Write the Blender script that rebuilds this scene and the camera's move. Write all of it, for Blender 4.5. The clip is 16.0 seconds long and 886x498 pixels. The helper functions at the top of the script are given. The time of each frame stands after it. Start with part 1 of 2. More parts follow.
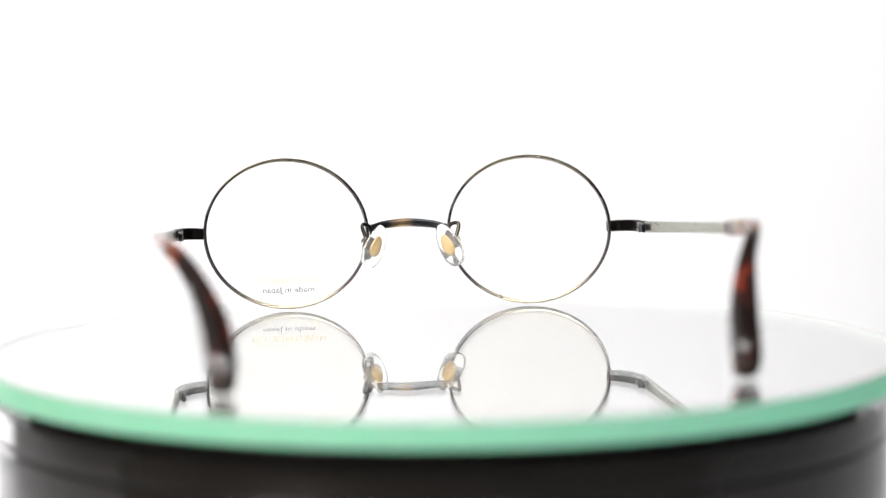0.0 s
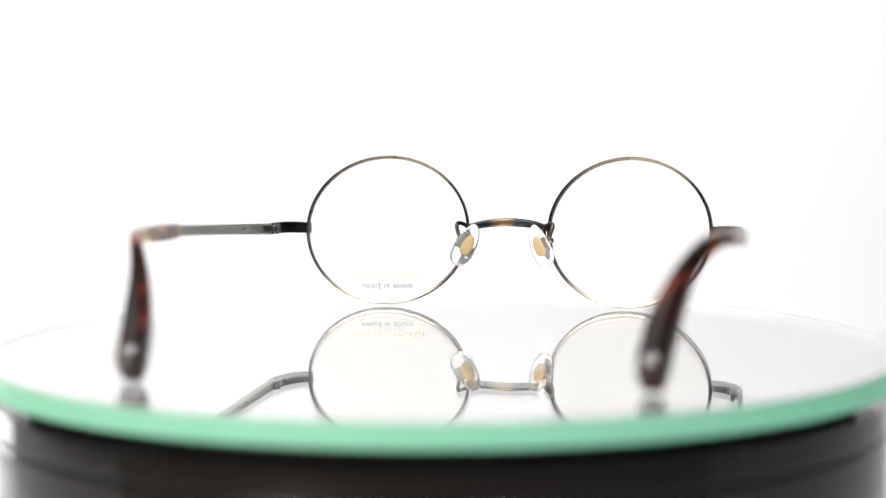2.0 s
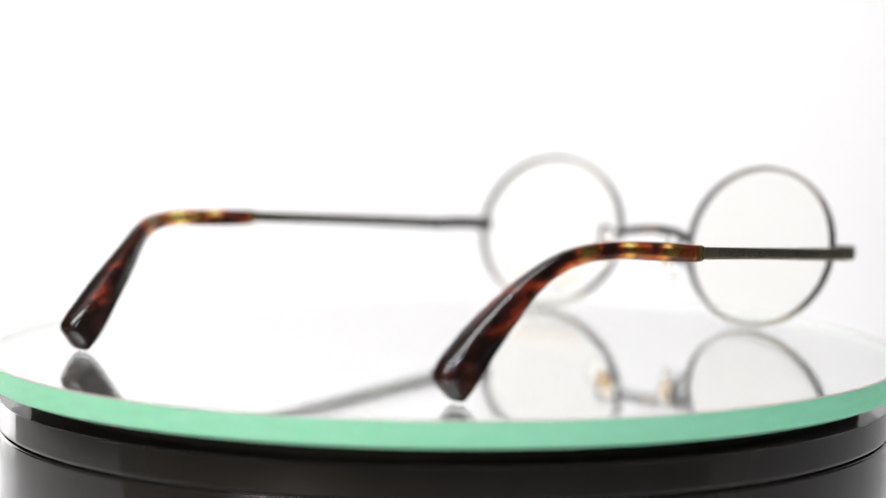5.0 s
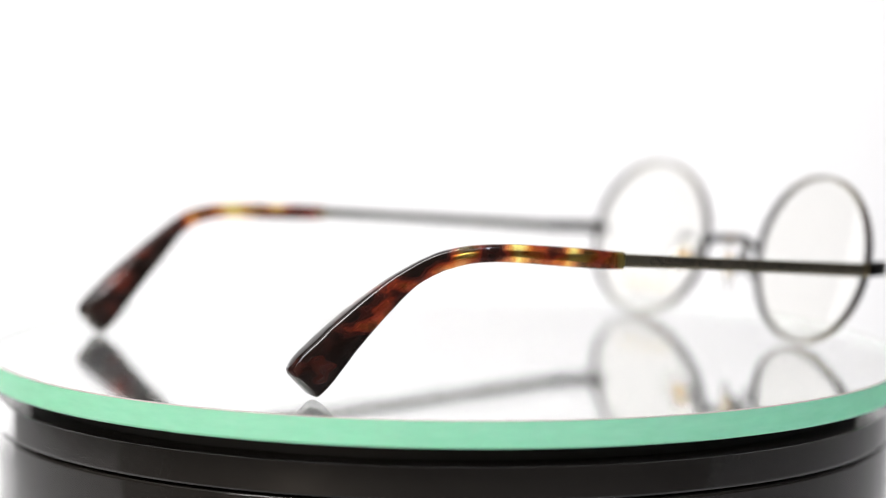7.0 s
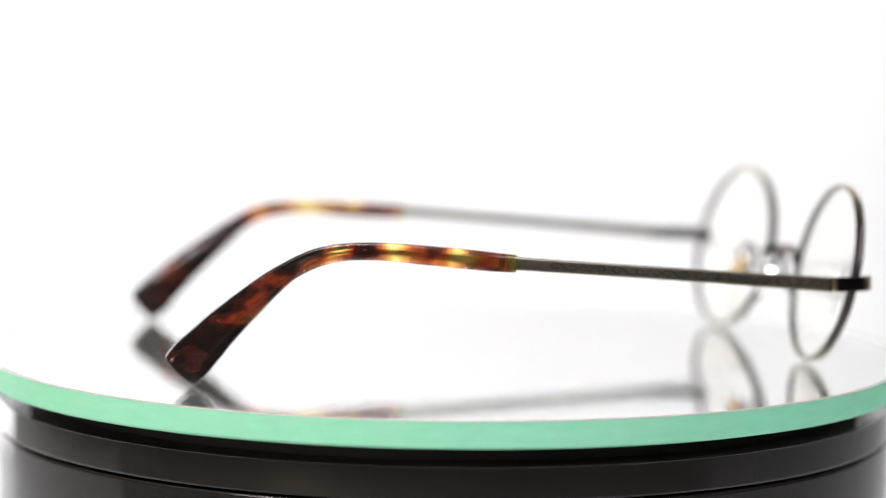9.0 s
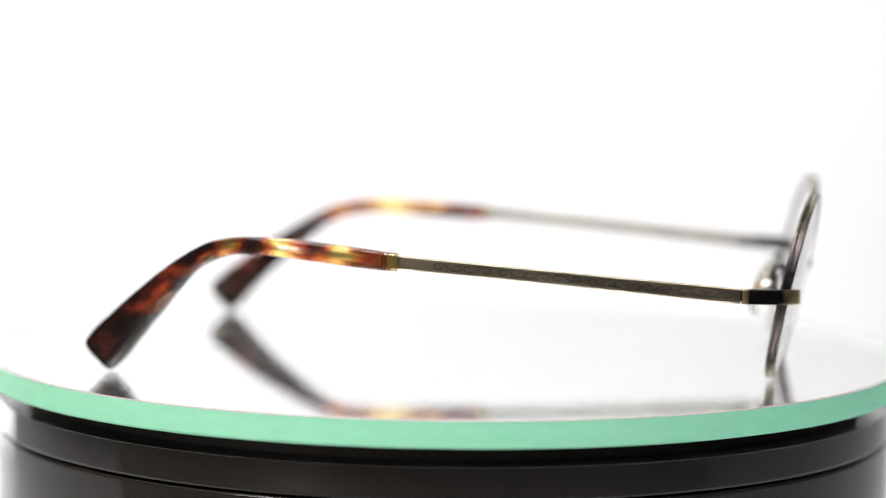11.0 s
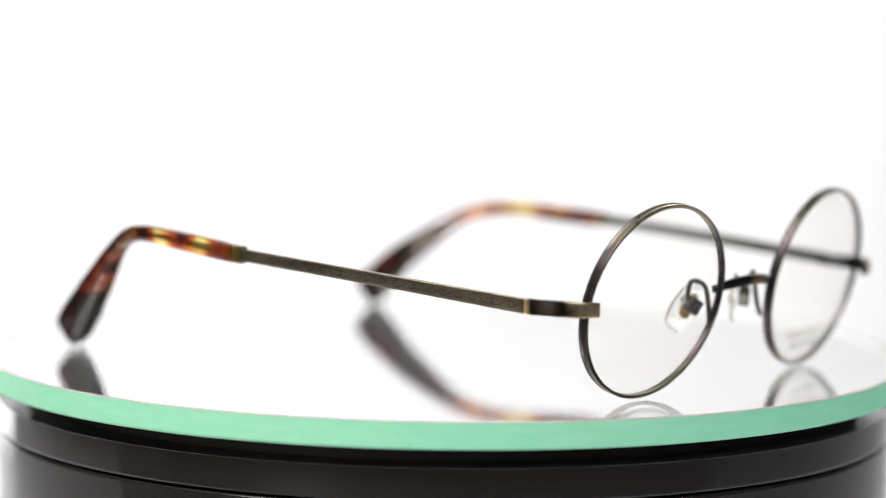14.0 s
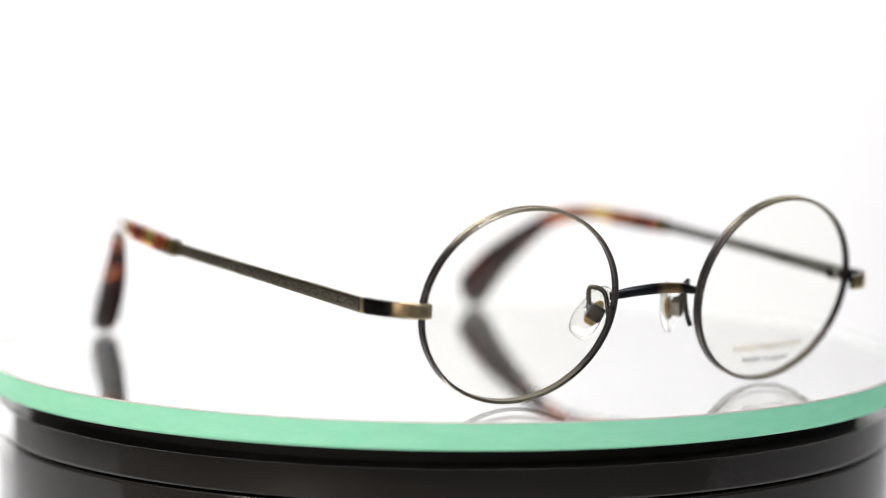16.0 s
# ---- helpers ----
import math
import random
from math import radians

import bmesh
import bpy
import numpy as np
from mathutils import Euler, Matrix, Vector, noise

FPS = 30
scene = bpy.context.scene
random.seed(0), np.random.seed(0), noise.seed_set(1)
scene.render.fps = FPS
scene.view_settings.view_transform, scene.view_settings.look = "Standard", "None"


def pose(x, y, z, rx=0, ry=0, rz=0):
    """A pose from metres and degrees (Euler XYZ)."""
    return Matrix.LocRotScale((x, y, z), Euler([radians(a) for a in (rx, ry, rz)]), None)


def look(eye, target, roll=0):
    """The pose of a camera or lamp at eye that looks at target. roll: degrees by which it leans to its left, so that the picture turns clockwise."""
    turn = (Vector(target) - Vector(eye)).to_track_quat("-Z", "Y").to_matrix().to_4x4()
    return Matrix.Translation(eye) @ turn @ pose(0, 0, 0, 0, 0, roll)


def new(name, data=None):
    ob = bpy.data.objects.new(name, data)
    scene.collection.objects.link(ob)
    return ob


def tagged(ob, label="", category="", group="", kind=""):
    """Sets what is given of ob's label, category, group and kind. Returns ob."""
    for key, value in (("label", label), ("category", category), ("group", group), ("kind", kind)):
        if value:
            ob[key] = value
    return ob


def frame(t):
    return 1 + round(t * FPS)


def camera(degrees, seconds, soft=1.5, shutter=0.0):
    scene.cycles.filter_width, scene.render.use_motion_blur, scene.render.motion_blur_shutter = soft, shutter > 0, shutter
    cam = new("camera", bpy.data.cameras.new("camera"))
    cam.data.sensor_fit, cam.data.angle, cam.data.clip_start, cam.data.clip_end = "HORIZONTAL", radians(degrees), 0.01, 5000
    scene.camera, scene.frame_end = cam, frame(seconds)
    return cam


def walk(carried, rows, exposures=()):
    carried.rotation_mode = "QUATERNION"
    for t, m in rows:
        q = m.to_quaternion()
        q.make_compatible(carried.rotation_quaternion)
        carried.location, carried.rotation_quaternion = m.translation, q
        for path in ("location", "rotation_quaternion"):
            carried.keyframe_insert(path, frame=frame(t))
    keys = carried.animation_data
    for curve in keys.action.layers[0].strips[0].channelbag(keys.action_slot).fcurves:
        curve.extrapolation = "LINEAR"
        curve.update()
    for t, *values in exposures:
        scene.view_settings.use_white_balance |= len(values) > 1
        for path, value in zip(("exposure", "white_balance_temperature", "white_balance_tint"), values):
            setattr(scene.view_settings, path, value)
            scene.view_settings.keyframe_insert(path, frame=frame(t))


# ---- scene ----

from itertools import product

MM = 0.001

# ---------------------------------------------------------------- camera
LENS = 22.0           # degrees across
EYE = Vector((0, -0.5353, 0.0730))      # 7 cm above the mirror's face


def aim(tilt, pan, roll):
    """Pose of the camera, tilted down, panned and rolled, in degrees."""
    a, b = radians(tilt), radians(pan)
    way = Vector((math.sin(b) * math.cos(a), math.cos(b) * math.cos(a), -math.sin(a)))
    return look(EYE, EYE + way, roll)


cam = camera(LENS, 16.0, soft=1.1)
# the camera stands still; it is nudged as the focus ring is turned, and settles slowly afterwards
walk(cam, [(0.0, aim(5.37, 0.113, -0.48)), (1.0, aim(5.365, 0.113, -0.40)), (2.0, aim(5.37, 0.113, -0.31)), (3.1, aim(5.38, 0.10, -0.20)), (3.4, aim(5.385, 0.0, 0.30)),
           (4.2, aim(5.395, 0.0, 0.42)), (6.4, aim(5.41, 0.0, 0.73)), (8.0, aim(5.405, 0.0, 0.79)), (9.5, aim(5.403, 0.0, 0.77)), (11.4, aim(5.403, 0.0, 0.77)),
           (13.0, aim(5.392, 0.0, 0.78)), (14.5, aim(5.373, 0.0, 0.75)), (16.0, aim(5.357, 0.0, 0.66))],
     exposures=[(0.0, 0.0), (3.1, 0.0), (3.5, -0.07), (4.2, -0.07), (6.3, 0.0), (16.0, 0.0)])
cam.data.dof.use_dof = True
cam.data.dof.aperture_fstop = 6.6
FOCUS = new("focus_point")      # where the lens is focused; it is pulled nearer after three seconds
cam.data.dof.focus_object = FOCUS

# ---------------------------------------------------------------- world and lights
world = bpy.data.worlds.new("studio")
scene.world = world
world.use_nodes = True
world.node_tree.nodes["Background"].inputs[0].default_value = (0.9, 0.95, 1.0, 1)
world.node_tree.nodes["Background"].inputs[1].default_value = 0.05
scene.view_settings.exposure = 0.0


def area_lamp(name, eye, target, sx, sy, watts, color):
    data = bpy.data.lights.new(name, "AREA")
    data.shape, data.size, data.size_y, data.energy, data.color = "RECTANGLE", sx, sy, watts, color
    ob = new(name, data)
    ob.matrix_world = look(eye, target)
    return ob


# unseen overhead lamp, assumed, to light the set from above
area_lamp("top_fill_light", (-0.42, 0.00, 0.90), (-0.08, 0.10, 0.0), 0.7, 0.6, 1.8, (1.0, 0.985, 0.97))
# unseen lamp, added to whiten the paper and what the mirror reflects
area_lamp("backdrop_light", (-0.17, -0.26, 0.58), (-0.14, 0.75, 0.36), 0.60, 0.36, 13.3, (1.0, 0.985, 0.98))
# unseen panel, added to put a white reflection on the drum's left edge
area_lamp("side_fill_light", (-0.50, 0.58, 0.03), (0, 0, 0.02), 0.24, 0.36, 0.7, (1.0, 0.99, 0.99))
area_lamp("lamp_left", (-0.48, -0.74, -0.01), (0, 0, 0.02), 0.07, 0.07, 1.15, (1.0, 0.84, 0.70))
area_lamp("lamp_right", (0.36, -0.62, 0.40), (0, 0, 0.0), 0.025, 0.025, 1.7, (0.82, 0.86, 1.0))


# ---------------------------------------------------------------- materials
class Nodes:
    """A small helper to write node materials."""

    def __init__(self, name):
        self.mat = bpy.data.materials.new(name)
        self.mat.use_nodes = True
        self.tree = self.mat.node_tree
        self.bsdf = self.tree.nodes["Principled BSDF"]
        self.coord = self.tree.nodes.new("ShaderNodeTexCoord").outputs["Object"]

    def put(self, socket, value):
        target = self.bsdf.inputs[socket] if isinstance(socket, str) else socket
        if isinstance(value, bpy.types.NodeSocket):
            self.tree.links.new(value, target)
        else:
            target.default_value = value
        return self

    def noise(self, scale, detail=3.0, stretch=(1, 1, 1), rough=0.55):
        m = self.tree.nodes.new("ShaderNodeMapping")
        m.inputs["Scale"].default_value = stretch
        self.tree.links.new(self.coord, m.inputs[0])
        n = self.tree.nodes.new("ShaderNodeTexNoise")
        n.inputs["Scale"].default_value, n.inputs["Detail"].default_value, n.inputs["Roughness"].default_value = scale, detail, rough
        self.tree.links.new(m.outputs[0], n.inputs["Vector"])
        return n.outputs["Fac"]

    def axis(self, k):
        s = self.tree.nodes.new("ShaderNodeSeparateXYZ")
        self.tree.links.new(self.coord, s.inputs[0])
        return s.outputs[k]

    def math(self, op, a, b=0.0, c=0.0, clamp=False):
        n = self.tree.nodes.new("ShaderNodeMath")
        n.operation, n.use_clamp = op, clamp
        for socket, v in zip(n.inputs, (a, b, c)):
            self.put(socket, v)
        return n.outputs[0]

    def ramp(self, fac, *stops):
        n = self.tree.nodes.new("ShaderNodeValToRGB")
        while len(n.color_ramp.elements) < len(stops):
            n.color_ramp.elements.new(0.5)
        for e, (at, col) in zip(n.color_ramp.elements, stops):
            e.position, e.color = at, (*col, 1) if len(col) == 3 else col
        self.tree.links.new(fac, n.inputs[0])
        return n.outputs["Color"]

    def grey(self, fac, *stops):
        return self.ramp(fac, *[(at, (v, v, v)) for at, v in stops])

    def outer(self, across_only=False):
        """1 on faces that look away from the middle of the thing, 0 on its inner faces."""
        geo = self.tree.nodes.new("ShaderNodeTexCoord").outputs["Normal"]
        place = self.tree.nodes.new("ShaderNodeVectorMath")
        place.operation = "MULTIPLY"
        self.tree.links.new(self.coord, place.inputs[0])
        place.inputs[1].default_value = (1, 0, 0) if across_only else (1, 1, 0)
        dot = self.tree.nodes.new("ShaderNodeVectorMath")
        dot.operation = "DOT_PRODUCT"
        self.tree.links.new(geo, dot.inputs[0])
        self.tree.links.new(place.outputs[0], dot.inputs[1])
        return self.math("MULTIPLY_ADD", dot.outputs["Value"], 25.0, 0.35, clamp=True)

    def hump(self, value, at, width):
        """1 at that value, falling to 0 over that width."""
        d = self.math("ABSOLUTE", self.math("SUBTRACT", value, at))
        return self.math("SUBTRACT", 1.0, self.math("DIVIDE", d, width), clamp=True)

    def bump(self, height, strength, distance):
        n = self.tree.nodes.new("ShaderNodeBump")
        n.inputs["Strength"].default_value, n.inputs["Distance"].default_value = strength, distance
        self.tree.links.new(height, n.inputs["Height"])
        self.tree.links.new(n.outputs[0], self.bsdf.inputs["Normal"])
        return self


def mat_paper(name, col):
    n = Nodes(name)
    n.put("Base Color", n.ramp(n.noise(3, 4), (0.3, tuple(c * 0.985 for c in col)), (0.7, col)))
    n.put("Roughness", 0.75).put("Specular IOR Level", 0.2)
    n.bump(n.noise(900, 4), 0.05, 0.0002)
    return n.mat


def mat_room(name, col):
    n = Nodes(name)
    n.put("Base Color", n.ramp(n.noise(2.0, 6), (0.3, tuple(c * 0.85 for c in col)), (0.7, col)))
    n.put("Roughness", 0.85)
    n.bump(n.noise(120, 5), 0.15, 0.002)
    return n.mat


def mat_glass(name, col, ior, clear=1.0, rough=0.0):
    """Clear glass; what is not clear scatters as plain diffuse colour."""
    n = Nodes(name)
    n.put("Base Color", (*col, 1)).put("Roughness", rough).put("IOR", ior).put("Transmission Weight", clear)
    return n.mat


def mat_silver():
    n = Nodes("mirror_silver")
    n.put("Base Color", n.ramp(n.noise(30, 3), (0.3, (0.982, 0.986, 0.965)), (0.7, (0.987, 0.992, 0.972))))
    n.put("Metallic", 1.0).put("Roughness", 0.0)
    return n.mat


def mat_glass_edge():
    n = Nodes("ground_glass_edge")
    n.put("Base Color", n.ramp(n.noise(160, 4, (1, 1, 4)), (0.3, (0.32, 0.90, 0.52)), (0.7, (0.37, 0.95, 0.57))))
    n.put("Roughness", 0.5).put("Specular IOR Level", 0.3).put("Subsurface Weight", 0.35).put("Subsurface Radius", (0.3, 1.0, 0.6)).put("Subsurface Scale", 0.004)
    n.bump(n.noise(2500, 3), 0.15, 0.0001)
    return n.mat


def mat_black_plastic(name, col, rough):
    n = Nodes(name)
    n.put("Base Color", n.ramp(n.noise(40, 4), (0.3, tuple(c * 0.8 for c in col)), (0.7, col)))
    n.put("Roughness", n.grey(n.noise(38, 5, (1, 1, 5)), (0.35, rough), (0.68, rough + 0.05)))
    n.bump(n.noise(70, 4), 0.03, 0.0008)
    return n.mat


def mat_antique(name, dark, brass, fac=None, rough=0.34):
    """Gunmetal plating rubbed through to brass."""
    n = Nodes(name)
    f = fac(n) if fac else n.noise(90, 3)
    n.put("Base Color", n.ramp(f, (0.38, dark), (0.62, brass)))
    n.put("Metallic", 1.0).put("Roughness", n.grey(n.noise(700, 4), (0.3, rough - 0.06), (0.7, rough + 0.1)))
    n.bump(n.noise(2500, 3), 0.12, 0.00004)
    return n.mat


def rim_plating(n):
    z = n.axis(2)
    ends = n.math("ADD", n.hump(z, 0.041, 0.011), n.hump(z, -0.001, 0.010))
    return n.math("ADD", n.math("MULTIPLY", ends, 0.45), n.math("MULTIPLY_ADD", n.noise(60, 2), 0.20, 0.20))


def endpiece_plating(n):
    y = n.axis(1)
    ends = n.math("ADD", n.hump(y, 0.0803, 0.0054), n.hump(y, 0.0685, 0.0025))
    return n.math("MULTIPLY", n.math("ADD", n.math("MULTIPLY", ends, 0.5), n.math("MULTIPLY", n.noise(260, 2), 0.5)), n.outer())


def bridge_plating(n):
    return n.math("ADD", n.math("MULTIPLY", n.hump(n.axis(0), -0.0020, 0.0048), n.math("MULTIPLY_ADD", n.outer(), 0.20, 0.33)), n.math("MULTIPLY_ADD", n.noise(300, 2), 0.3, 0.14))


def mat_temple_metal():
    n = Nodes("bronze_temple_metal")
    # the inner faces get a greyer colour that stands in for what they reflect
    f = n.math("MULTIPLY", n.math("MULTIPLY_ADD", n.noise(220, 4, (1, 0.25, 3)), 0.8, 0.25), n.outer(True))
    n.put("Base Color", n.ramp(f, (0.05, (0.27, 0.27, 0.235)), (0.45, (0.215, 0.195, 0.138)), (0.8, (0.31, 0.268, 0.195))))
    n.put("Metallic", 1.0).put("Roughness", n.grey(n.noise(900, 4, (1, 0.1, 1)), (0.3, 0.26), (0.7, 0.42)))
    n.bump(n.noise(3000, 3, (1, 0.08, 1)), 0.12, 0.00004)
    return n.mat


def mat_tortoise():
    n = Nodes("tortoiseshell_acetate")
    y = n.axis(1)
    blotch = n.math("ADD", n.math("MULTIPLY", n.noise(170, 2.0, (1.0, 0.6, 1.0), 0.45), 0.88), n.math("MULTIPLY", n.noise(420, 2.0, (1, 0.5, 1)), 0.12))
    # more amber towards the front of the sleeve, darker towards the end
    upper = n.math("MULTIPLY_ADD", n.math("MINIMUM", n.math("MAXIMUM", y, -0.060), -0.012), 4.6, 0.170)
    amber = n.math("ADD", n.hump(y, 0.0, 0.0035), n.math("MULTIPLY", n.hump(y, -0.0265, 0.007), 0.6))
    amber = n.math("MULTIPLY", n.math("ADD", amber, n.math("MULTIPLY", n.math("ADD", n.math("MULTIPLY", n.hump(y, -0.014, 0.003), 0.6), n.hump(y, -0.0395, 0.005)), 0.42)), 0.43)
    f = n.math("ADD", n.math("ADD", blotch, upper), amber)
    n.put("Base Color", n.ramp(f, (0.38, (0.010, 0.006, 0.005)), (0.49, (0.045, 0.012, 0.009)), (0.56, (0.34, 0.050, 0.022)), (0.65, (0.68, 0.20, 0.035)), (0.72, (0.97, 0.82, 0.24))))
    n.put("Transmission Weight", n.grey(f, (0.44, 0.03), (0.53, 0.45), (0.60, 0.85), (0.70, 0.97)))
    n.put("Roughness", n.grey(n.noise(300, 3), (0.3, 0.11), (0.7, 0.17))).put("IOR", 1.49).put("Specular IOR Level", 0.38)
    n.bump(n.noise(150, 2), 0.06, 0.0006)
    return n.mat


def mat_plain(name, col, rough=0.5, metal=0.0):
    n = Nodes(name)
    n.put("Base Color", n.ramp(n.noise(800, 3), (0.3, tuple(c * 0.85 for c in col)), (0.7, col)))
    n.put("Roughness", rough).put("Metallic", metal)
    return n.mat


PAPER = mat_paper("white_backdrop_paper", (0.86, 0.86, 0.865))
ROOM = mat_room("grey_room_paint", (0.085, 0.079, 0.074))
ROOM_CEILING = mat_room("ceiling_paint", (0.12, 0.12, 0.12))
TABLE = mat_room("grey_table_laminate", (0.40, 0.40, 0.395))
# the small unclear share is pale colour that lightens the mirror's face
MIRROR_GLASS = mat_glass("mirror_glass", (0.992, 1.0, 0.994), 1.52, 0.988)
SILVER = mat_silver()
EDGE = mat_glass_edge()
EDGE_INSIDE = mat_plain("ground_edge_seen_through_glass", (0.34, 0.355, 0.345), 0.6)
BLACK = mat_black_plastic("glossy_black_plastic", (0.021, 0.0185, 0.016), 0.035)
BLACK_DEEP = mat_black_plastic("matt_deep_black", (0.004, 0.004, 0.004), 0.7)
RIM_METAL = mat_antique("antique_rim_metal", (0.064, 0.053, 0.052), (0.27, 0.24, 0.175), rim_plating, 0.31)
END_METAL = mat_antique("antique_endpiece_metal", (0.022, 0.020, 0.018), (0.58, 0.46, 0.27), endpiece_plating)
BRIDGE_METAL = mat_antique("antique_bridge_metal", (0.030, 0.032, 0.035), (0.26, 0.17, 0.09), bridge_plating)
DARK_METAL = mat_antique("dark_antique_metal", (0.030, 0.032, 0.035), (0.085, 0.072, 0.058))
TEMPLE_METAL = mat_temple_metal()
TORTOISE = mat_tortoise()
LENS_GLASS = mat_glass("clear_demo_lens", (0.982, 0.977, 0.950), 1.15)
SILICONE = mat_glass("clear_silicone", (0.97, 0.97, 0.955), 1.33, 0.94, 0.06)
PAD_GOLD = mat_plain("gold_pad_core", (0.31, 0.205, 0.075), 0.45, 0.25)
# grey-brown stands in for the dark that the glass arris reflects
CHAMFER = mat_plain("arris_painted_reflection", (0.42, 0.38, 0.34), 0.2)
STEEL = mat_plain("screw_steel", (0.62, 0.62, 0.62), 0.25, 1.0)
INK_DARK = mat_plain("dark_ink", (0.03, 0.03, 0.05), 0.6)
INK_GOLD = mat_plain("gold_ink", (0.50, 0.39, 0.19), 0.5, 0.0)
INK_WHITE = mat_plain("silver_ink", (0.40, 0.40, 0.44), 0.22, 0.9)
ENGRAVED = mat_plain("engraved_line", (0.014, 0.010, 0.008), 0.8, 0.0)


# ---------------------------------------------------------------- mesh helpers
def part(name, bm, material, parent=None, label="", smooth=True):
    """Links a bmesh as one mesh object, under a thing or a part if one is given."""
    mesh = bpy.data.meshes.new(name)
    bmesh.ops.recalc_face_normals(bm, faces=bm.faces)
    for f in bm.faces:
        f.smooth = smooth
    bm.to_mesh(mesh)
    bm.free()
    mesh.materials.append(material)
    if smooth:
        mesh.set_sharp_from_angle(angle=radians(40))
    ob = new(name, mesh)
    ob.parent = parent
    return tagged(ob, label)


def loft(bm, rings, closed_path=False, caps=True):
    """Skins rings of equal length, each a list of points."""
    vs = [[bm.verts.new(p) for p in r] for r in rings]
    n, k = len(vs), len(vs[0])
    for i in range(n if closed_path else n - 1):
        a, b = vs[i], vs[(i + 1) % n]
        for j in range(k):
            bm.faces.new((a[j], a[(j + 1) % k], b[(j + 1) % k], b[j]))
    if caps and not closed_path:
        bm.faces.new(vs[0][::-1])
        bm.faces.new(vs[-1])
    return bm


def rounded(w, h, power=4.0, steps=20):
    """Points of a rounded rectangle, w wide and h high."""
    pts = []
    for i in range(steps):
        a = 2 * math.pi * (i + 0.5) / steps
        c, s = math.cos(a), math.sin(a)
        pts.append((w / 2 * math.copysign(abs(c) ** (2 / power), c), h / 2 * math.copysign(abs(s) ** (2 / power), s)))
    return pts


def smooth_path(keys, steps):
    """A smooth run (Catmull-Rom) through rows of numbers."""
    keys = [np.array(k, float) for k in keys]
    keys = [2 * keys[0] - keys[1], *keys, 2 * keys[-1] - keys[-2]]
    out = []
    for i in range(1, len(keys) - 2):
        p0, p1, p2, p3 = keys[i - 1:i + 3]
        for j in range(steps):
            t = j / steps
            out.append(0.5 * (2 * p1 + (p2 - p0) * t + (2 * p0 - 5 * p1 + 4 * p2 - p3) * t * t + (3 * p1 - p0 - 3 * p2 + p3) * t ** 3))
    out.append(keys[-2])
    return out


def sweep(rows, power=4.0, steps=20, up=(0, 0, 1), bm=None):
    """Skins a bar along rows of (x, y, z, width, height), in millimetres. The height lies towards up."""
    bm = bm or bmesh.new()
    pts = [Vector(r[:3]) for r in rows]
    rings = []
    for i, r in enumerate(rows):
        t = (pts[min(i + 1, len(pts) - 1)] - pts[max(i - 1, 0)]).normalized()
        side = t.cross(Vector(up)).normalized()
        high = side.cross(t)
        rings.append([(pts[i] + side * a + high * b) * MM for a, b in rounded(r[3], r[4], power, steps)])
    return loft(bm, rings)


def wire(rows, radius, steps=10, bm=None):
    """A round wire along points, in millimetres; the frame is carried along."""
    bm = bm or bmesh.new()
    pts = [Vector(r[:3]) for r in rows]
    rings, side = [], None
    for i in range(len(pts)):
        t = (pts[min(i + 1, len(pts) - 1)] - pts[max(i - 1, 0)]).normalized()
        if side is None:
            side = t.orthogonal().normalized()
        side = (side - t * side.dot(t)).normalized()
        other = t.cross(side)
        rings.append([(pts[i] + radius * (side * math.cos(a) + other * math.sin(a))) * MM for a in [2 * math.pi * k / steps for k in range(steps)]])
    return loft(bm, rings)


def lathe(profile, steps=256, bm=None):
    """Turns a closed outline of (radius, z), in metres, about z."""
    bm = bm or bmesh.new()
    rings = []
    for i in range(steps):
        a = 2 * math.pi * i / steps
        rings.append([(r * math.cos(a), r * math.sin(a), z) for r, z in profile])
    return loft(bm, rings, closed_path=True)


def box(bm, x0, x1, y0, y1, z0, z1):
    v = [bm.verts.new(p) for p in product((x0, x1), (y0, y1), (z0, z1))]
    for f in ((0, 1, 3, 2), (4, 6, 7, 5), (0, 4, 5, 1), (2, 3, 7, 6), (0, 2, 6, 4), (1, 5, 7, 3)):
        bm.faces.new([v[k] for k in f])
    return bm


def disc(bm, radius, z0, z1, steps=256, chamfer=0.0):
    """A solid round plate with chamfered rims."""
    rings = []
    for r, z in ((radius - chamfer, z0), (radius, z0 + chamfer), (radius, z1 - chamfer), (radius - chamfer, z1)):
        rings.append([(r * math.cos(2 * math.pi * k / steps), r * math.sin(2 * math.pi * k / steps), z) for k in range(steps)])
    return loft(bm, rings)


# ---------------------------------------------------------------- the studio
FLOOR_Z = -0.160


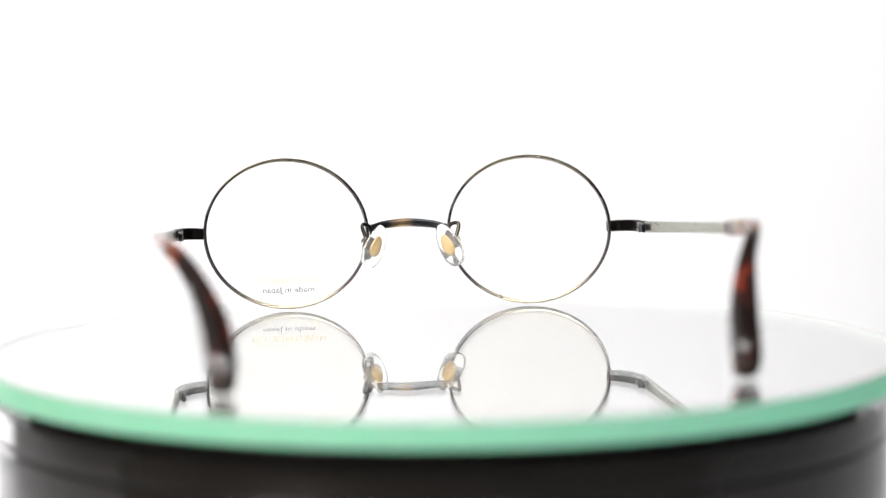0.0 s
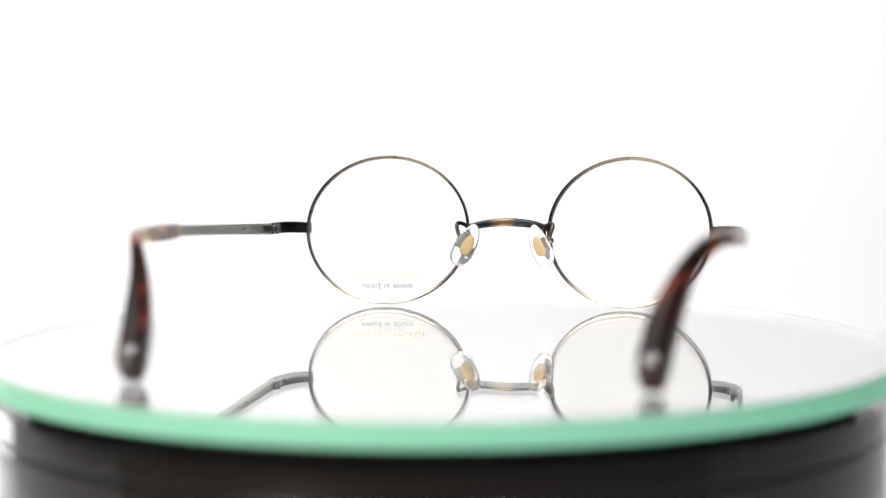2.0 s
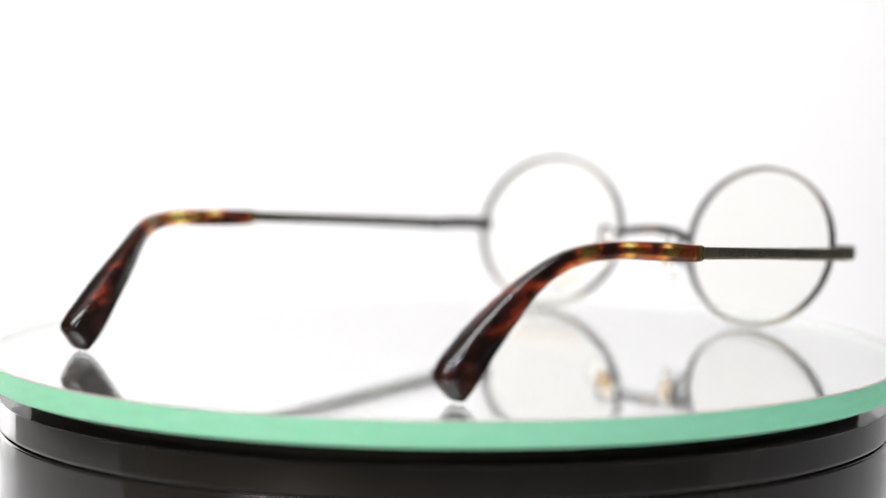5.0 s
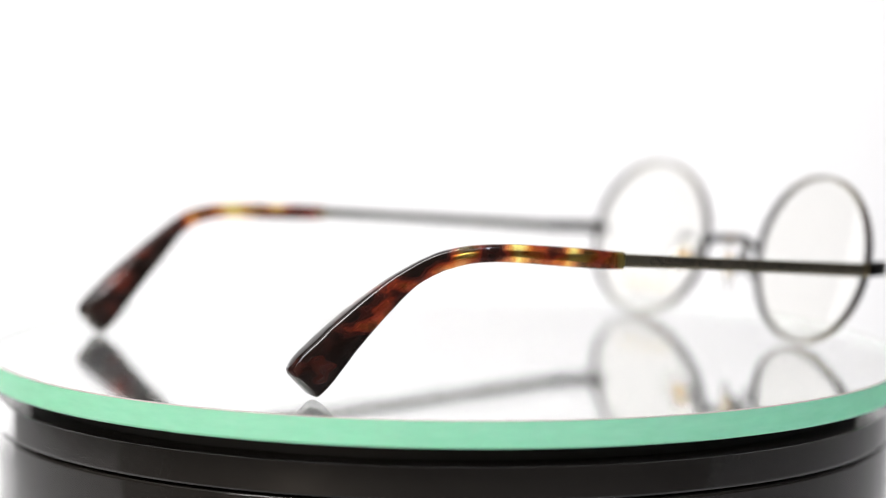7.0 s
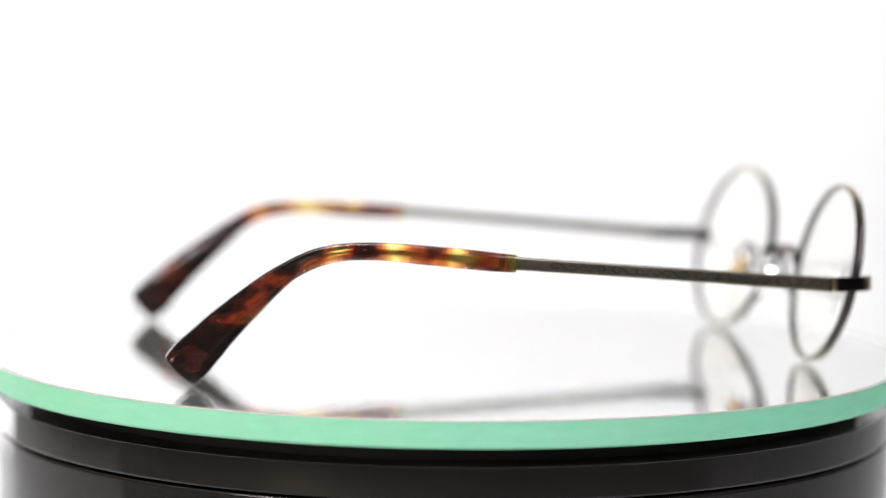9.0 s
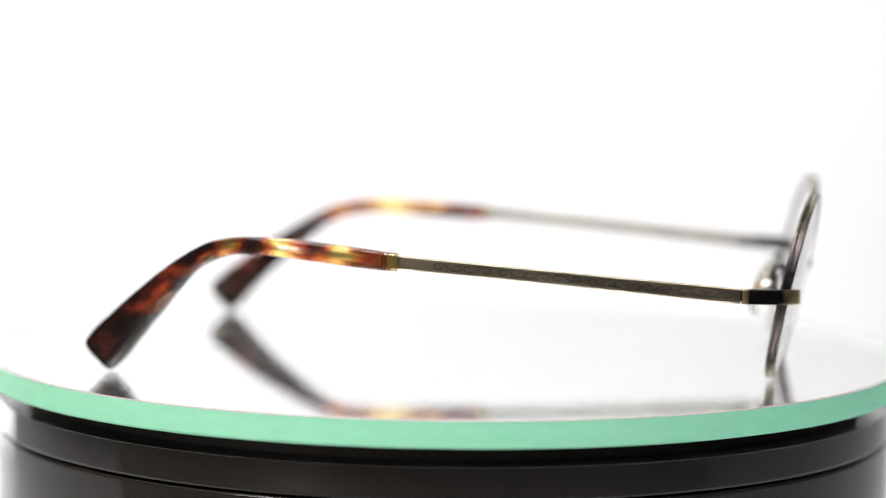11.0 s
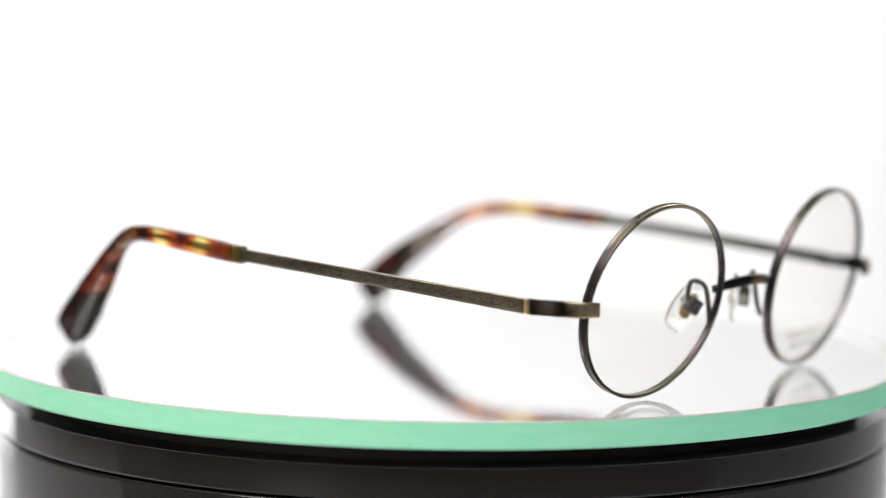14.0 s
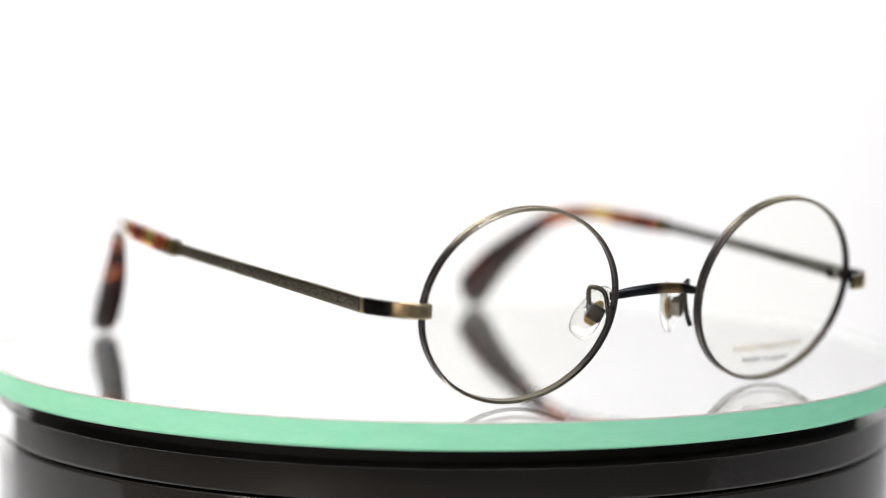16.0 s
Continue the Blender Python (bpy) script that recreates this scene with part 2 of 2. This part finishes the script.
def build_studio():
    # one sheet of paper: table, curve and wall
    bm = bmesh.new()
    curve = [(0.63 + 0.10 * math.sin(radians(90 * k / 16)), 0.10 * (1 - math.cos(radians(90 * k / 16)))) for k in range(17)] + [(0.73, 1.15)]
    # the unseen front edge is slanted to set what the black drum reflects
    fronts = [(-0.85, -0.12), (0.0, -0.26), (1.05, -0.42)]
    vs = [[bm.verts.new((x, y, FLOOR_Z + z)) for y, z in [(front, 0.0), *curve]] for x, front in fronts]
    for a, b in zip(vs, vs[1:]):
        for i in range(len(a) - 1):
            bm.faces.new((a[i], b[i], b[i + 1], a[i + 1]))
    bmesh.ops.recalc_face_normals(bm, faces=bm.faces)
    bmesh.ops.solidify(bm, geom=bm.faces[:], thickness=0.002)
    ob = part("backdrop", bm, PAPER)
    tagged(ob, "plain white seamless paper backdrop curving up from the table", "backdrop", kind="structure")
    # the dim room around
    w, h0, h1 = 1.7, -0.85, 1.7
    for name, b in (("wall_west", (-w - 0.1, -w, -w, w, h0, h1)), ("wall_east", (w, w + 0.1, -w, w, h0, h1)),
                    ("wall_south", (-w - 0.1, w + 0.1, -w - 0.1, -w, h0, h1)), ("wall_north", (-w - 0.1, w + 0.1, w, w + 0.1, h0, h1))):
        tagged(part(name, box(bmesh.new(), *b), ROOM, smooth=False), "plain grey painted room wall in dim light", "wall", kind="structure")
    tagged(part("floor", box(bmesh.new(), -w - 0.1, w + 0.1, -w - 0.1, w + 0.1, h0 - 0.1, h0), ROOM, smooth=False), "plain grey room floor", "floor", kind="structure")
    tagged(part("ceiling", box(bmesh.new(), -w - 0.1, w + 0.1, -w - 0.1, w + 0.1, h1, h1 + 0.1), ROOM_CEILING, smooth=False), "plain grey room ceiling", "ceiling", kind="structure")
    # the table under the paper
    table = tagged(new("table"), "plain grey table under the white paper backdrop", "table")
    part("tabletop", box(bmesh.new(), -1.1, 1.1, -1.0, 0.80, FLOOR_Z - 0.032, FLOOR_Z - 0.003), TABLE, table, smooth=False)
    for x, y in product((-1.05, 1.0), (-0.95, 0.70)):
        part("leg", box(bmesh.new(), x, x + 0.05, y, y + 0.05, h0, FLOOR_Z - 0.032), TABLE, table, smooth=False)


# ---------------------------------------------------------------- the turntable
DISC_R, DISC_H = 0.1073, 0.0053
DISC_X, DISC_Y, DISC_Z = 0.0007, 0.0015, -0.0005      # the mirror's face lies a little under the glasses' own zero


def build_turntable():
    base = tagged(new("turntable"), "round glossy black plastic turntable base under the mirror", "turntable")
    base.location = (DISC_X, DISC_Y, DISC_Z)
    part("drum", lathe([(0.02, FLOOR_Z + 0.0015), (0.1026, FLOOR_Z + 0.0015), (0.1044, FLOOR_Z + 0.003), (0.1044, FLOOR_Z + 0.004), (0.1044, -0.0175), (0.1044, -0.0173), (0.10425, -0.01705), (0.1039, -0.0169), (0.02, -0.0169)]), BLACK, base)
    part("foot_ring", lathe([(0.085, FLOOR_Z + 0.0007), (0.095, FLOOR_Z + 0.0007), (0.095, FLOOR_Z + 0.002), (0.085, FLOOR_Z + 0.002)]), BLACK_DEEP, base)
    top = tagged(new("rotating_mirror"), "rotating round mirror plate with green glass edge on a black platter", "mirror")
    top.location = (DISC_X, DISC_Y, DISC_Z)
    part("platter", lathe([(0.015, -0.0163), (0.104, -0.0163), (0.1043, -0.0162), (0.1044, -0.0160), (0.1044, -0.0157), (0.1044, -0.0101), (0.1044, -0.0097), (0.1043, -0.0096), (0.1034, -0.0096), (0.015, -0.0096)]), BLACK, top, "glossy black platter rim")
    # its near-black colour stands in for deep shade under the mirror's overhang
    part("recess_ring", lathe([(0.060, -0.0097), (0.0970, -0.0097), (0.0970, -DISC_H - 0.0005), (0.060, -DISC_H - 0.0005)]), BLACK_DEEP, top, "recessed ring, coloured black as the shade under the mirror")
    plate = part("mirror_plate", disc(bmesh.new(), DISC_R - 0.0006, -DISC_H, 0.0, chamfer=0.0001), MIRROR_GLASS, top, "clear thick glass of the mirror")
    plate.visible_shadow = False
    plate.data.materials.append(EDGE_INSIDE)       # the ground sides of the plate, seen through the glass
    for f in plate.data.polygons:
        f.material_index = 0 if abs(f.normal.z) > 0.9 else 1
    part("silvering", disc(bmesh.new(), DISC_R - 0.0008, -DISC_H - 0.0004, -DISC_H - 0.00005), SILVER, plate, "silvered back of the mirror")
    part("edge_band", lathe([(DISC_R - 0.00055, -DISC_H - 0.0003), (DISC_R - 0.0003, -DISC_H - 0.0003), (DISC_R, -DISC_H + 0.0001), (DISC_R, -DISC_H + 0.0003), (DISC_R, -0.0004), (DISC_R, -0.0002), (DISC_R - 0.00055, -0.0002)]), EDGE, plate, "pale green ground glass edge")
    part("arris", lathe([(DISC_R - 0.00055, -0.00018), (DISC_R, -0.00018), (DISC_R - 0.0002, 0.0), (DISC_R - 0.00055, 0.0)]), CHAMFER, plate, "thin polished arris, its dark reflection painted grey")
    return top


# ---------------------------------------------------------------- the eyeglasses
RIM_X, RIM_Y, RIM_Z = 33.15, 78.85, 20.2       # centre of each rim, mm
RIM_A, RIM_B = 22.45, 20.4                    # half width and half height, outside
LEAN, WRAP = 11.7, -4.55                      # degrees


def rim_frame(side):
    """From a rim's own plane (across, forward, up; mm) to the glasses, in mm."""
    return Matrix.Translation((side * RIM_X, RIM_Y, RIM_Z)) @ pose(0, 0, 0, 0, 0, side * WRAP) @ pose(0, 0, 0, -LEAN, 0, 0)


def lens_bulge(u, v):
    return 1.3 - (u * u + v * v) / 360.0


def make_rim(side):
    m = rim_frame(side)
    bm = bmesh.new()
    # outline of the wire: (outward, forward), two ridges and a groove between them outside
    prof = [(-0.72, -0.95), (-0.25, -1.08), (-0.05, -0.95), (0.0, -0.65), (-0.03, -0.38), (-0.16, -0.25), (-0.16, 0.25), (-0.03, 0.38), (0.0, 0.65), (-0.05, 0.95),
            (-0.25, 1.08), (-0.72, 0.95), (-0.76, 0.45), (-0.60, 0.0), (-0.76, -0.45)]
    rings = []
    n = 176
    for i in range(n):
        a = 2 * math.pi * i / n
        c, s = math.cos(a), math.sin(a)
        nx, nz = c / RIM_A, s / RIM_B
        k = math.hypot(nx, nz)
        nx, nz = nx / k, nz / k
        rings.append([(m @ Vector((RIM_A * c + o * nx, f, RIM_B * s + o * nz))) * MM for o, f in prof])
    return loft(bm, rings, closed_path=True)


def make_milling(side):
    """The beads along both ridges of the rim."""
    m = rim_frame(side)
    verts, faces = [], []
    n = 300
    for ridge in (-0.66, 0.66):
        for i in range(n):
            a = 2 * math.pi * i / n
            c, s = math.cos(a), math.sin(a)
            nv = Vector((c / RIM_A, 0, s / RIM_B)).normalized()
            tv = Vector((-nv.z, 0, nv.x))
            p = Vector((RIM_A * c, ridge, RIM_B * s))
            b = len(verts)
            for q in (p - tv * 0.14 - nv * 0.05, p + tv * 0.14 - nv * 0.05, p + Vector((0, 0.22, 0)) - nv * 0.05, p - Vector((0, 0.22, 0)) - nv * 0.05, p + nv * 0.07):
                verts.append((m @ q) * MM)
            faces += [(b + 4, b, b + 2), (b + 4, b + 2, b + 1), (b + 4, b + 1, b + 3), (b + 4, b + 3, b)]
    mesh = bpy.data.meshes.new("milling")
    mesh.from_pydata(verts, [], faces)
    mesh.materials.append(RIM_METAL)
    return new("milling", mesh)


def make_lens(side):
    m = rim_frame(side)
    bm = bmesh.new()
    layers = []
    for thick in (0.0, -1.4):
        rows = []
        for r in np.linspace(0.0, 1.0, 9)[1:]:
            rows.append([bm.verts.new((m @ Vector((u, lens_bulge(u, v) + thick + 0.62, v))) * MM) for u, v in
                         [((RIM_A - 0.45) * r * math.cos(a), (RIM_B - 0.45) * r * math.sin(a)) for a in [2 * math.pi * k / 96 for k in range(96)]]])
        mid = bm.verts.new((m @ Vector((0, lens_bulge(0, 0) + thick + 0.62, 0))) * MM)
        for k in range(96):
            bm.faces.new((mid, rows[0][k], rows[0][(k + 1) % 96]))
        for a, b in zip(rows, rows[1:]):
            for k in range(96):
                bm.faces.new((a[k], b[k], b[(k + 1) % 96], a[(k + 1) % 96]))
        layers.append(rows[-1])
    for k in range(96):
        bm.faces.new((layers[0][k], layers[1][k], layers[1][(k + 1) % 96], layers[0][(k + 1) % 96]))
    return bm


def lettering(name, words, width, height, centre_v, side, material, parent, label):
    """Flat printed words on the front of a lens, read from the front."""
    curve = bpy.data.curves.new(name, "FONT")
    curve.body, curve.align_x, curve.align_y, curve.size, curve.resolution_u = words, "CENTER", "CENTER", 1.0, 3
    tmp = new(name, curve)
    mesh = bpy.data.meshes.new_from_object(tmp.evaluated_get(bpy.context.evaluated_depsgraph_get()))
    bpy.data.objects.remove(tmp)
    xs = [v.co.x for v in mesh.vertices]
    ys = [v.co.y for v in mesh.vertices]
    m = rim_frame(side)
    for v in mesh.vertices:
        u = -((v.co.x - min(xs)) / (max(xs) - min(xs)) - 0.5) * width
        w = ((v.co.y - min(ys)) / (max(ys) - min(ys)) - 0.5) * height + centre_v
        v.co = (m @ Vector((u, lens_bulge(u, w) + 0.66, w))) * MM
    mesh.name = name
    mesh.materials.clear()
    mesh.materials.append(material)
    ob = new(name, mesh)
    ob.parent = parent
    return tagged(ob, label)


def make_bridge():
    keys = [(-11.22, 78.95, 21.0, 1.3, 1.6), (-9.79, 79.85, 21.2, 1.4, 1.8), (-6.12, 81.35, 21.9, 1.5, 2.1), (0, 82.15, 22.3, 1.6, 2.25), (6.12, 81.35, 21.9, 1.5, 2.1), (9.79, 79.85, 21.2, 1.4, 1.8), (11.22, 78.95, 21.0, 1.3, 1.6)]
    return sweep(smooth_path(keys, 8), 3.0, 16)


def make_pad_arm(side):
    keys = [(11.12, 78.05, 13.4), (10.51, 77.65, 15.5), (10.3, 77.15, 18.6), (10.61, 76.65, 21.2), (11.63, 75.85, 22.3), (12.85, 74.95, 22.5), (13.06, 74.35, 21.6), (12.44, 73.65, 19.6), (11.73, 73.05, 18.0)]
    return wire([(side * x, y, z) for x, y, z in smooth_path(keys, 7)], 0.52)


def pad_frame(side):
    """A nose pad's own axes: x across the pad, y through it, z along it; mm."""
    turn = Matrix.Rotation(radians(-side * 26), 4, "Z") @ Matrix.Rotation(radians(-side * 31), 4, "Y") @ Matrix.Rotation(radians(-6), 4, "X")
    return Matrix.Translation((side * 10.2, 72.0, 16.9)) @ turn


def oval_pad(m, w, h, thick, back=0.0, steps=40, skew=0.0):
    """A domed drop-shaped pad."""
    bm = bmesh.new()
    rings = []
    for r, d in ((0.55, -0.5), (0.85, -0.42), (0.97, -0.22), (1.0, 0.0), (0.97, 0.25), (0.86, 0.45), (0.55, 0.5)):
        ring = []
        for k in range(steps):
            a = 2 * math.pi * k / steps
            x, z = math.cos(a), math.sin(a)
            x, z = math.copysign(abs(x) ** 0.8, x), math.copysign(abs(z) ** 0.85, z)
            x *= 1.0 - 0.22 * z + skew * x
            ring.append((m @ Vector((w / 2 * r * x, back + d * thick - 0.5 * (1 - (z * r) ** 2), h / 2 * r * z))) * MM)
        rings.append(ring)
    return loft(bm, rings)


def make_pad_box(side):
    m = pad_frame(side)
    bm = bmesh.new()
    box(bm, -1.6, 1.6, 0.8, 3.3, -1.2, 2.1)
    bmesh.ops.bevel(bm, geom=bm.edges[:], offset=0.45, segments=3, affect="EDGES", profile=0.6)
    for v in bm.verts:
        v.co = (m @ v.co) * MM
    return bm


def screw(centre, axis, radius, length, parent, name="screw", label=""):
    a = Vector(axis).normalized()
    bm = wire([Vector(centre) - a * length / 2, Vector(centre) + a * length / 2], radius, 14)
    return part(name, bm, STEEL, parent, label)


def make_endpiece(side):
    keys = [(54.98, 79.75, 20.4, 1.3, 2.9), (56.3, 79.7, 20.45, 1.4, 3.0), (58.75, 78.95, 20.6, 1.4, 3.1), (61.51, 76.15, 20.8, 1.4, 3.1), (62.93, 72.35, 20.9, 1.4, 3.1), (63.5, 68.65, 20.95, 1.4, 3.15)]
    return sweep([(side * x, *r) for x, *r in smooth_path(keys, 7)], 7.0, 24)


# plan and side view of the temples: (x, y) in plan and (y, z, height) along them
PLANS = {1: ([-72, -62, -50, -38, -27, -2, 34, 68.35], [53.9, 55.1, 58.9, 64.3, 67.1, 68.3, 66.1, 63.45]),
         -1: ([-72, -62, -50, -38, -31, 0, 34, 68.35], [56.1, 57.1, 60.6, 65.8, 67.7, 68.4, 66.3, 63.45])}
TIP = [(-1.4, 26.35, 3, 3.7), (-4.96, 26.6, 3.1, 3.9), (-9.9, 27.1, 3.1, 4.1), (-19.78, 28.05, 3.1, 4), (-28.68, 28.75, 3, 3.7), (-35.59, 28.6, 3, 3.65), (-40.73, 27.5, 3.1, 3.9), (-43.99, 26.1, 3.3, 4), (-47.15, 24.2, 3.7, 4.2), (-50.71, 21.4, 4.2, 5.1), (-54.81, 17.6, 4.8, 6.2), (-59.68, 12.9, 5.3, 7.4), (-63.67, 8.7, 5.4, 8.4), (-66.39, 5.8, 5.2, 9.1), (-68.05, 4, 4.8, 8.9), (-68.85, 3.2, 4.5, 8.5), (-69.2, 2.86, 3.9, 7.7), (-69.4, 2.66, 3.0, 6.6), (-69.5, 2.56, 1.6, 4.6)]


def plan_x(side, y):
    ys, xs = PLANS[side]
    # a soft curve through the plan's corners
    return side * sum(np.interp(y + d, ys, xs) * w for d, w in ((-5, 0.25), (0, 0.5), (5, 0.25)))


def temple_row(side, y):
    z = np.interp(y, [-2, 33, 68.35], [26.4, 23.75, 20.95])
    h = np.interp(y, [0, 20, 40, 67], [2.75, 2.65, 2.75, 3.1])
    return (plan_x(side, y), y, z, np.interp(y, [0, 67], [1.05, 1.25]), h)


def tip_at(side, y, z, w, h):
    """The two temples differ: one is bent a little sooner and lower. Both tips swell towards the end."""
    if side < 0:
        z -= np.interp(y, [-60, -46, -34, -18, 0], [0.0, 0.6, 1.3, 0.9, 0.0])
        y += np.interp(y, [-70, -60, -50, -34, -18, 0], [-1.5, -0.2, 1.6, 2.2, 0.9, 0.3])
    return y, z, w * np.interp(y, [-71, -58, -48], [1.25, 1.2, 1.0]), h


SCROLL = [(0.30, 0.05), (0.23, 0.30), (0.09, 0.26), (0.02, -0.05), (0.15, -0.36), (0.40, -0.24), (0.60, 0.24), (0.85, 0.36), (0.98, 0.05), (0.91, -0.26), (0.77, -0.30), (0.70, -0.05)]


def make_engraving(side):
    """A scroll of fine lines cut into the outer face."""
    bm = bmesh.new()
    pitch = 5.9
    for i in range(10):
        y0 = 6.0 + i * 6.1 + (1.1 if i % 3 == 2 else 0.0)
        flip = 1 if i % 2 else -1

        def on_face(a, b):
            yy = y0 + pitch * a
            x, _, z, w, _ = temple_row(side, yy)
            return (x + side * (w / 2 - 0.015), yy, z + flip * b)
        wire([on_face(a, b * 1.7) for a, b in smooth_path(SCROLL, 4)], 0.09, 5, bm)
        # small leaf strokes between the scrolls
        wire([on_face(0.42, 0.55), on_face(0.5, 0.62), on_face(0.60, 0.85)], 0.05, 5, bm)
        wire([on_face(0.40, -0.85), on_face(0.5, -0.62), on_face(0.58, -0.55)], 0.05, 5, bm)
    return bm


def make_marking(rows, side):
    """Small printed marks, too small to read, on the inner face of the tip."""
    bm = bmesh.new()
    rng = random.Random(4)
    pts = [(Vector(r[:3]), r[3]) for r in rows if -56 < r[1] < -43]
    for (p, w), (q, v) in zip(pts, pts[1:]):
        t = (q - p).normalized()
        inner = t.cross(Vector((0, 0, 1))).normalized()
        inner = inner if inner.x * side < 0 else -inner
        high = t.cross(inner)
        for k in range(2):
            c = p + (q - p) * (0.25 + 0.5 * k) + inner * (w / 2 + 0.005)
            a, b = t * (0.14 + 0.1 * rng.random()) * (q - p).length, high * (0.22 + 0.22 * rng.random())
            quad = [bm.verts.new((c + x * a + y * b) * MM) for x, y in ((-1, -1), (1, -1), (1, 1), (-1, 1))]
            top = [bm.verts.new(u.co + inner * 0.03 * MM) for u in quad]
            bm.faces.new(quad[::-1]), bm.faces.new(top)
            for i in range(4):
                bm.faces.new((quad[i], quad[(i + 1) % 4], top[(i + 1) % 4], top[i]))
    return bm


def make_temple(side, glasses):
    rows = [temple_row(side, y) for y in np.linspace(68.35, -3.5, 40)]
    temple = part("temple", sweep(rows, 5.0, 32), TEMPLE_METAL, glasses, "slim bronze metal temple with engraved scrolls")
    part("engraving", make_engraving(side), ENGRAVED, temple, "fine dark engraved scroll pattern")
    line = [tip_at(side, *k) for k in TIP]
    tip_rows = [(plan_x(side, y), y, z, w, h) for y, z, w, h in smooth_path(line, 6)]
    part("temple_tip", sweep(tip_rows, 3.7, 40), TORTOISE, temple, "polished brown and amber tortoiseshell acetate tip")
    core = [(plan_x(side, y), y, z, 0.9, max(1.0, 1.8 + 0.02 * y)) for y, z, w, h in smooth_path(line[1:12], 4)]
    part("core_wire", sweep(core, 3.0, 8), TEMPLE_METAL, temple, "metal core inside the tip")
    if side < 0:
        part("marking", make_marking(tip_rows, side), INK_WHITE, temple, "row of tiny silver printed bars")
    # hinge at the endpiece
    x, y = 61.9, 67.95
    hinge = part("hinge", sweep([(side * x, y - 3.4, 20.9, 0.9, 2.2), (side * x, y - 1.0, 20.95, 1.2, 2.4), (side * (x - 0.2), y + 1.0, 20.95, 1.2, 2.4), (side * (x - 0.2), y + 3.2, 20.9, 0.9, 2.2)], 4.0, 16), DARK_METAL, glasses, "small dark hinge knuckles")
    screw((side * (x - 0.35), y, 20.95), (0, 0, 1), 0.5, 2.7, hinge, label="small steel hinge screw")
    return temple


def make_glasses():
    glasses = tagged(new("eyeglasses"), "round antique metal eyeglasses with tortoiseshell tips resting on the mirror", "eyeglasses")
    for side in (1, -1):
        rim = part("rim", make_rim(side), RIM_METAL, glasses, "thin round antique metal rim with a milled edge")
        make_milling(side).parent = rim
        lens = part("lens", make_lens(side), LENS_GLASS, glasses, "clear demo lens")
        lens.visible_shadow = False
        if side < 0:
            lettering("gold_lettering", "HAND MADE ITEM", 20.0, 1.7, -12.6, side, INK_GOLD, lens, "gold printed words HAND MADE ITEM")
            lettering("dark_lettering", "made in Japan", 14.0, 1.9, -15.4, side, INK_DARK, lens, "dark printed words made in Japan")
        arm = part("pad_arm", make_pad_arm(side), DARK_METAL, glasses, "dark looped pad arm")
        part("pad_box", make_pad_box(side), DARK_METAL, arm)
        m = pad_frame(side)
        pad = part("nose_pad", oval_pad(m, 6.1, 12.4, 1.4), SILICONE, glasses, "clear silicone nose pad")
        pad.visible_shadow = False
        part("pad_core", oval_pad(m @ Matrix.Translation((-side * 0.4, 0, 0.2)), 3.1, 5.8, 0.5, 0.35, 28), PAD_GOLD, pad, "gold core plate")
        screw(m @ Vector((side * 2.0, 2.0, 0.5)), m.to_3x3() @ Vector((1, 0, 0)), 0.95, 1.3, arm, label="round steel pad screw")
        part("endpiece", make_endpiece(side), END_METAL, glasses, "curved endpiece, black worn to brass")
        make_temple(side, glasses)
    part("bridge", make_bridge(), BRIDGE_METAL, glasses, "arched dark antique metal bridge")
    return glasses


build_studio()
TOP = build_turntable()
GLASSES = make_glasses()
GLASSES_X, GLASSES_Y = 0.00274, 0.00294


# ---------------------------------------------------------------- what moves
def turn_at(t):
    """Degrees that the turntable has turned at t seconds."""
    return 7.565 + t * (-9.3414 + t * (-0.03492 + t * (-0.00081 + t * 0.0001187)))


def motions():
    times = [0.5 * k for k in range(33)]
    turns = [turn_at(t) for t in times]
    walk(TOP, [(t, pose(DISC_X, DISC_Y, DISC_Z, 0, 0, a)) for t, a in zip(times, turns)])
    far, near = pose(0, 0.073, 0.02), pose(0, -0.082, 0.02)
    walk(FOCUS, [(0.0, far), (1.5, far), (3.05, far), (3.35, pose(0, -0.014, 0.02)), (4.2, pose(0, -0.024, 0.02)), (6.3, pose(0, -0.078, 0.02)), (8.0, near), (16.0, near)])
    walk(GLASSES, [(t, pose(0, 0, 0, 0, 0, a) @ pose(GLASSES_X, GLASSES_Y, -0.0002)) for t, a in zip(times, turns)])


motions()
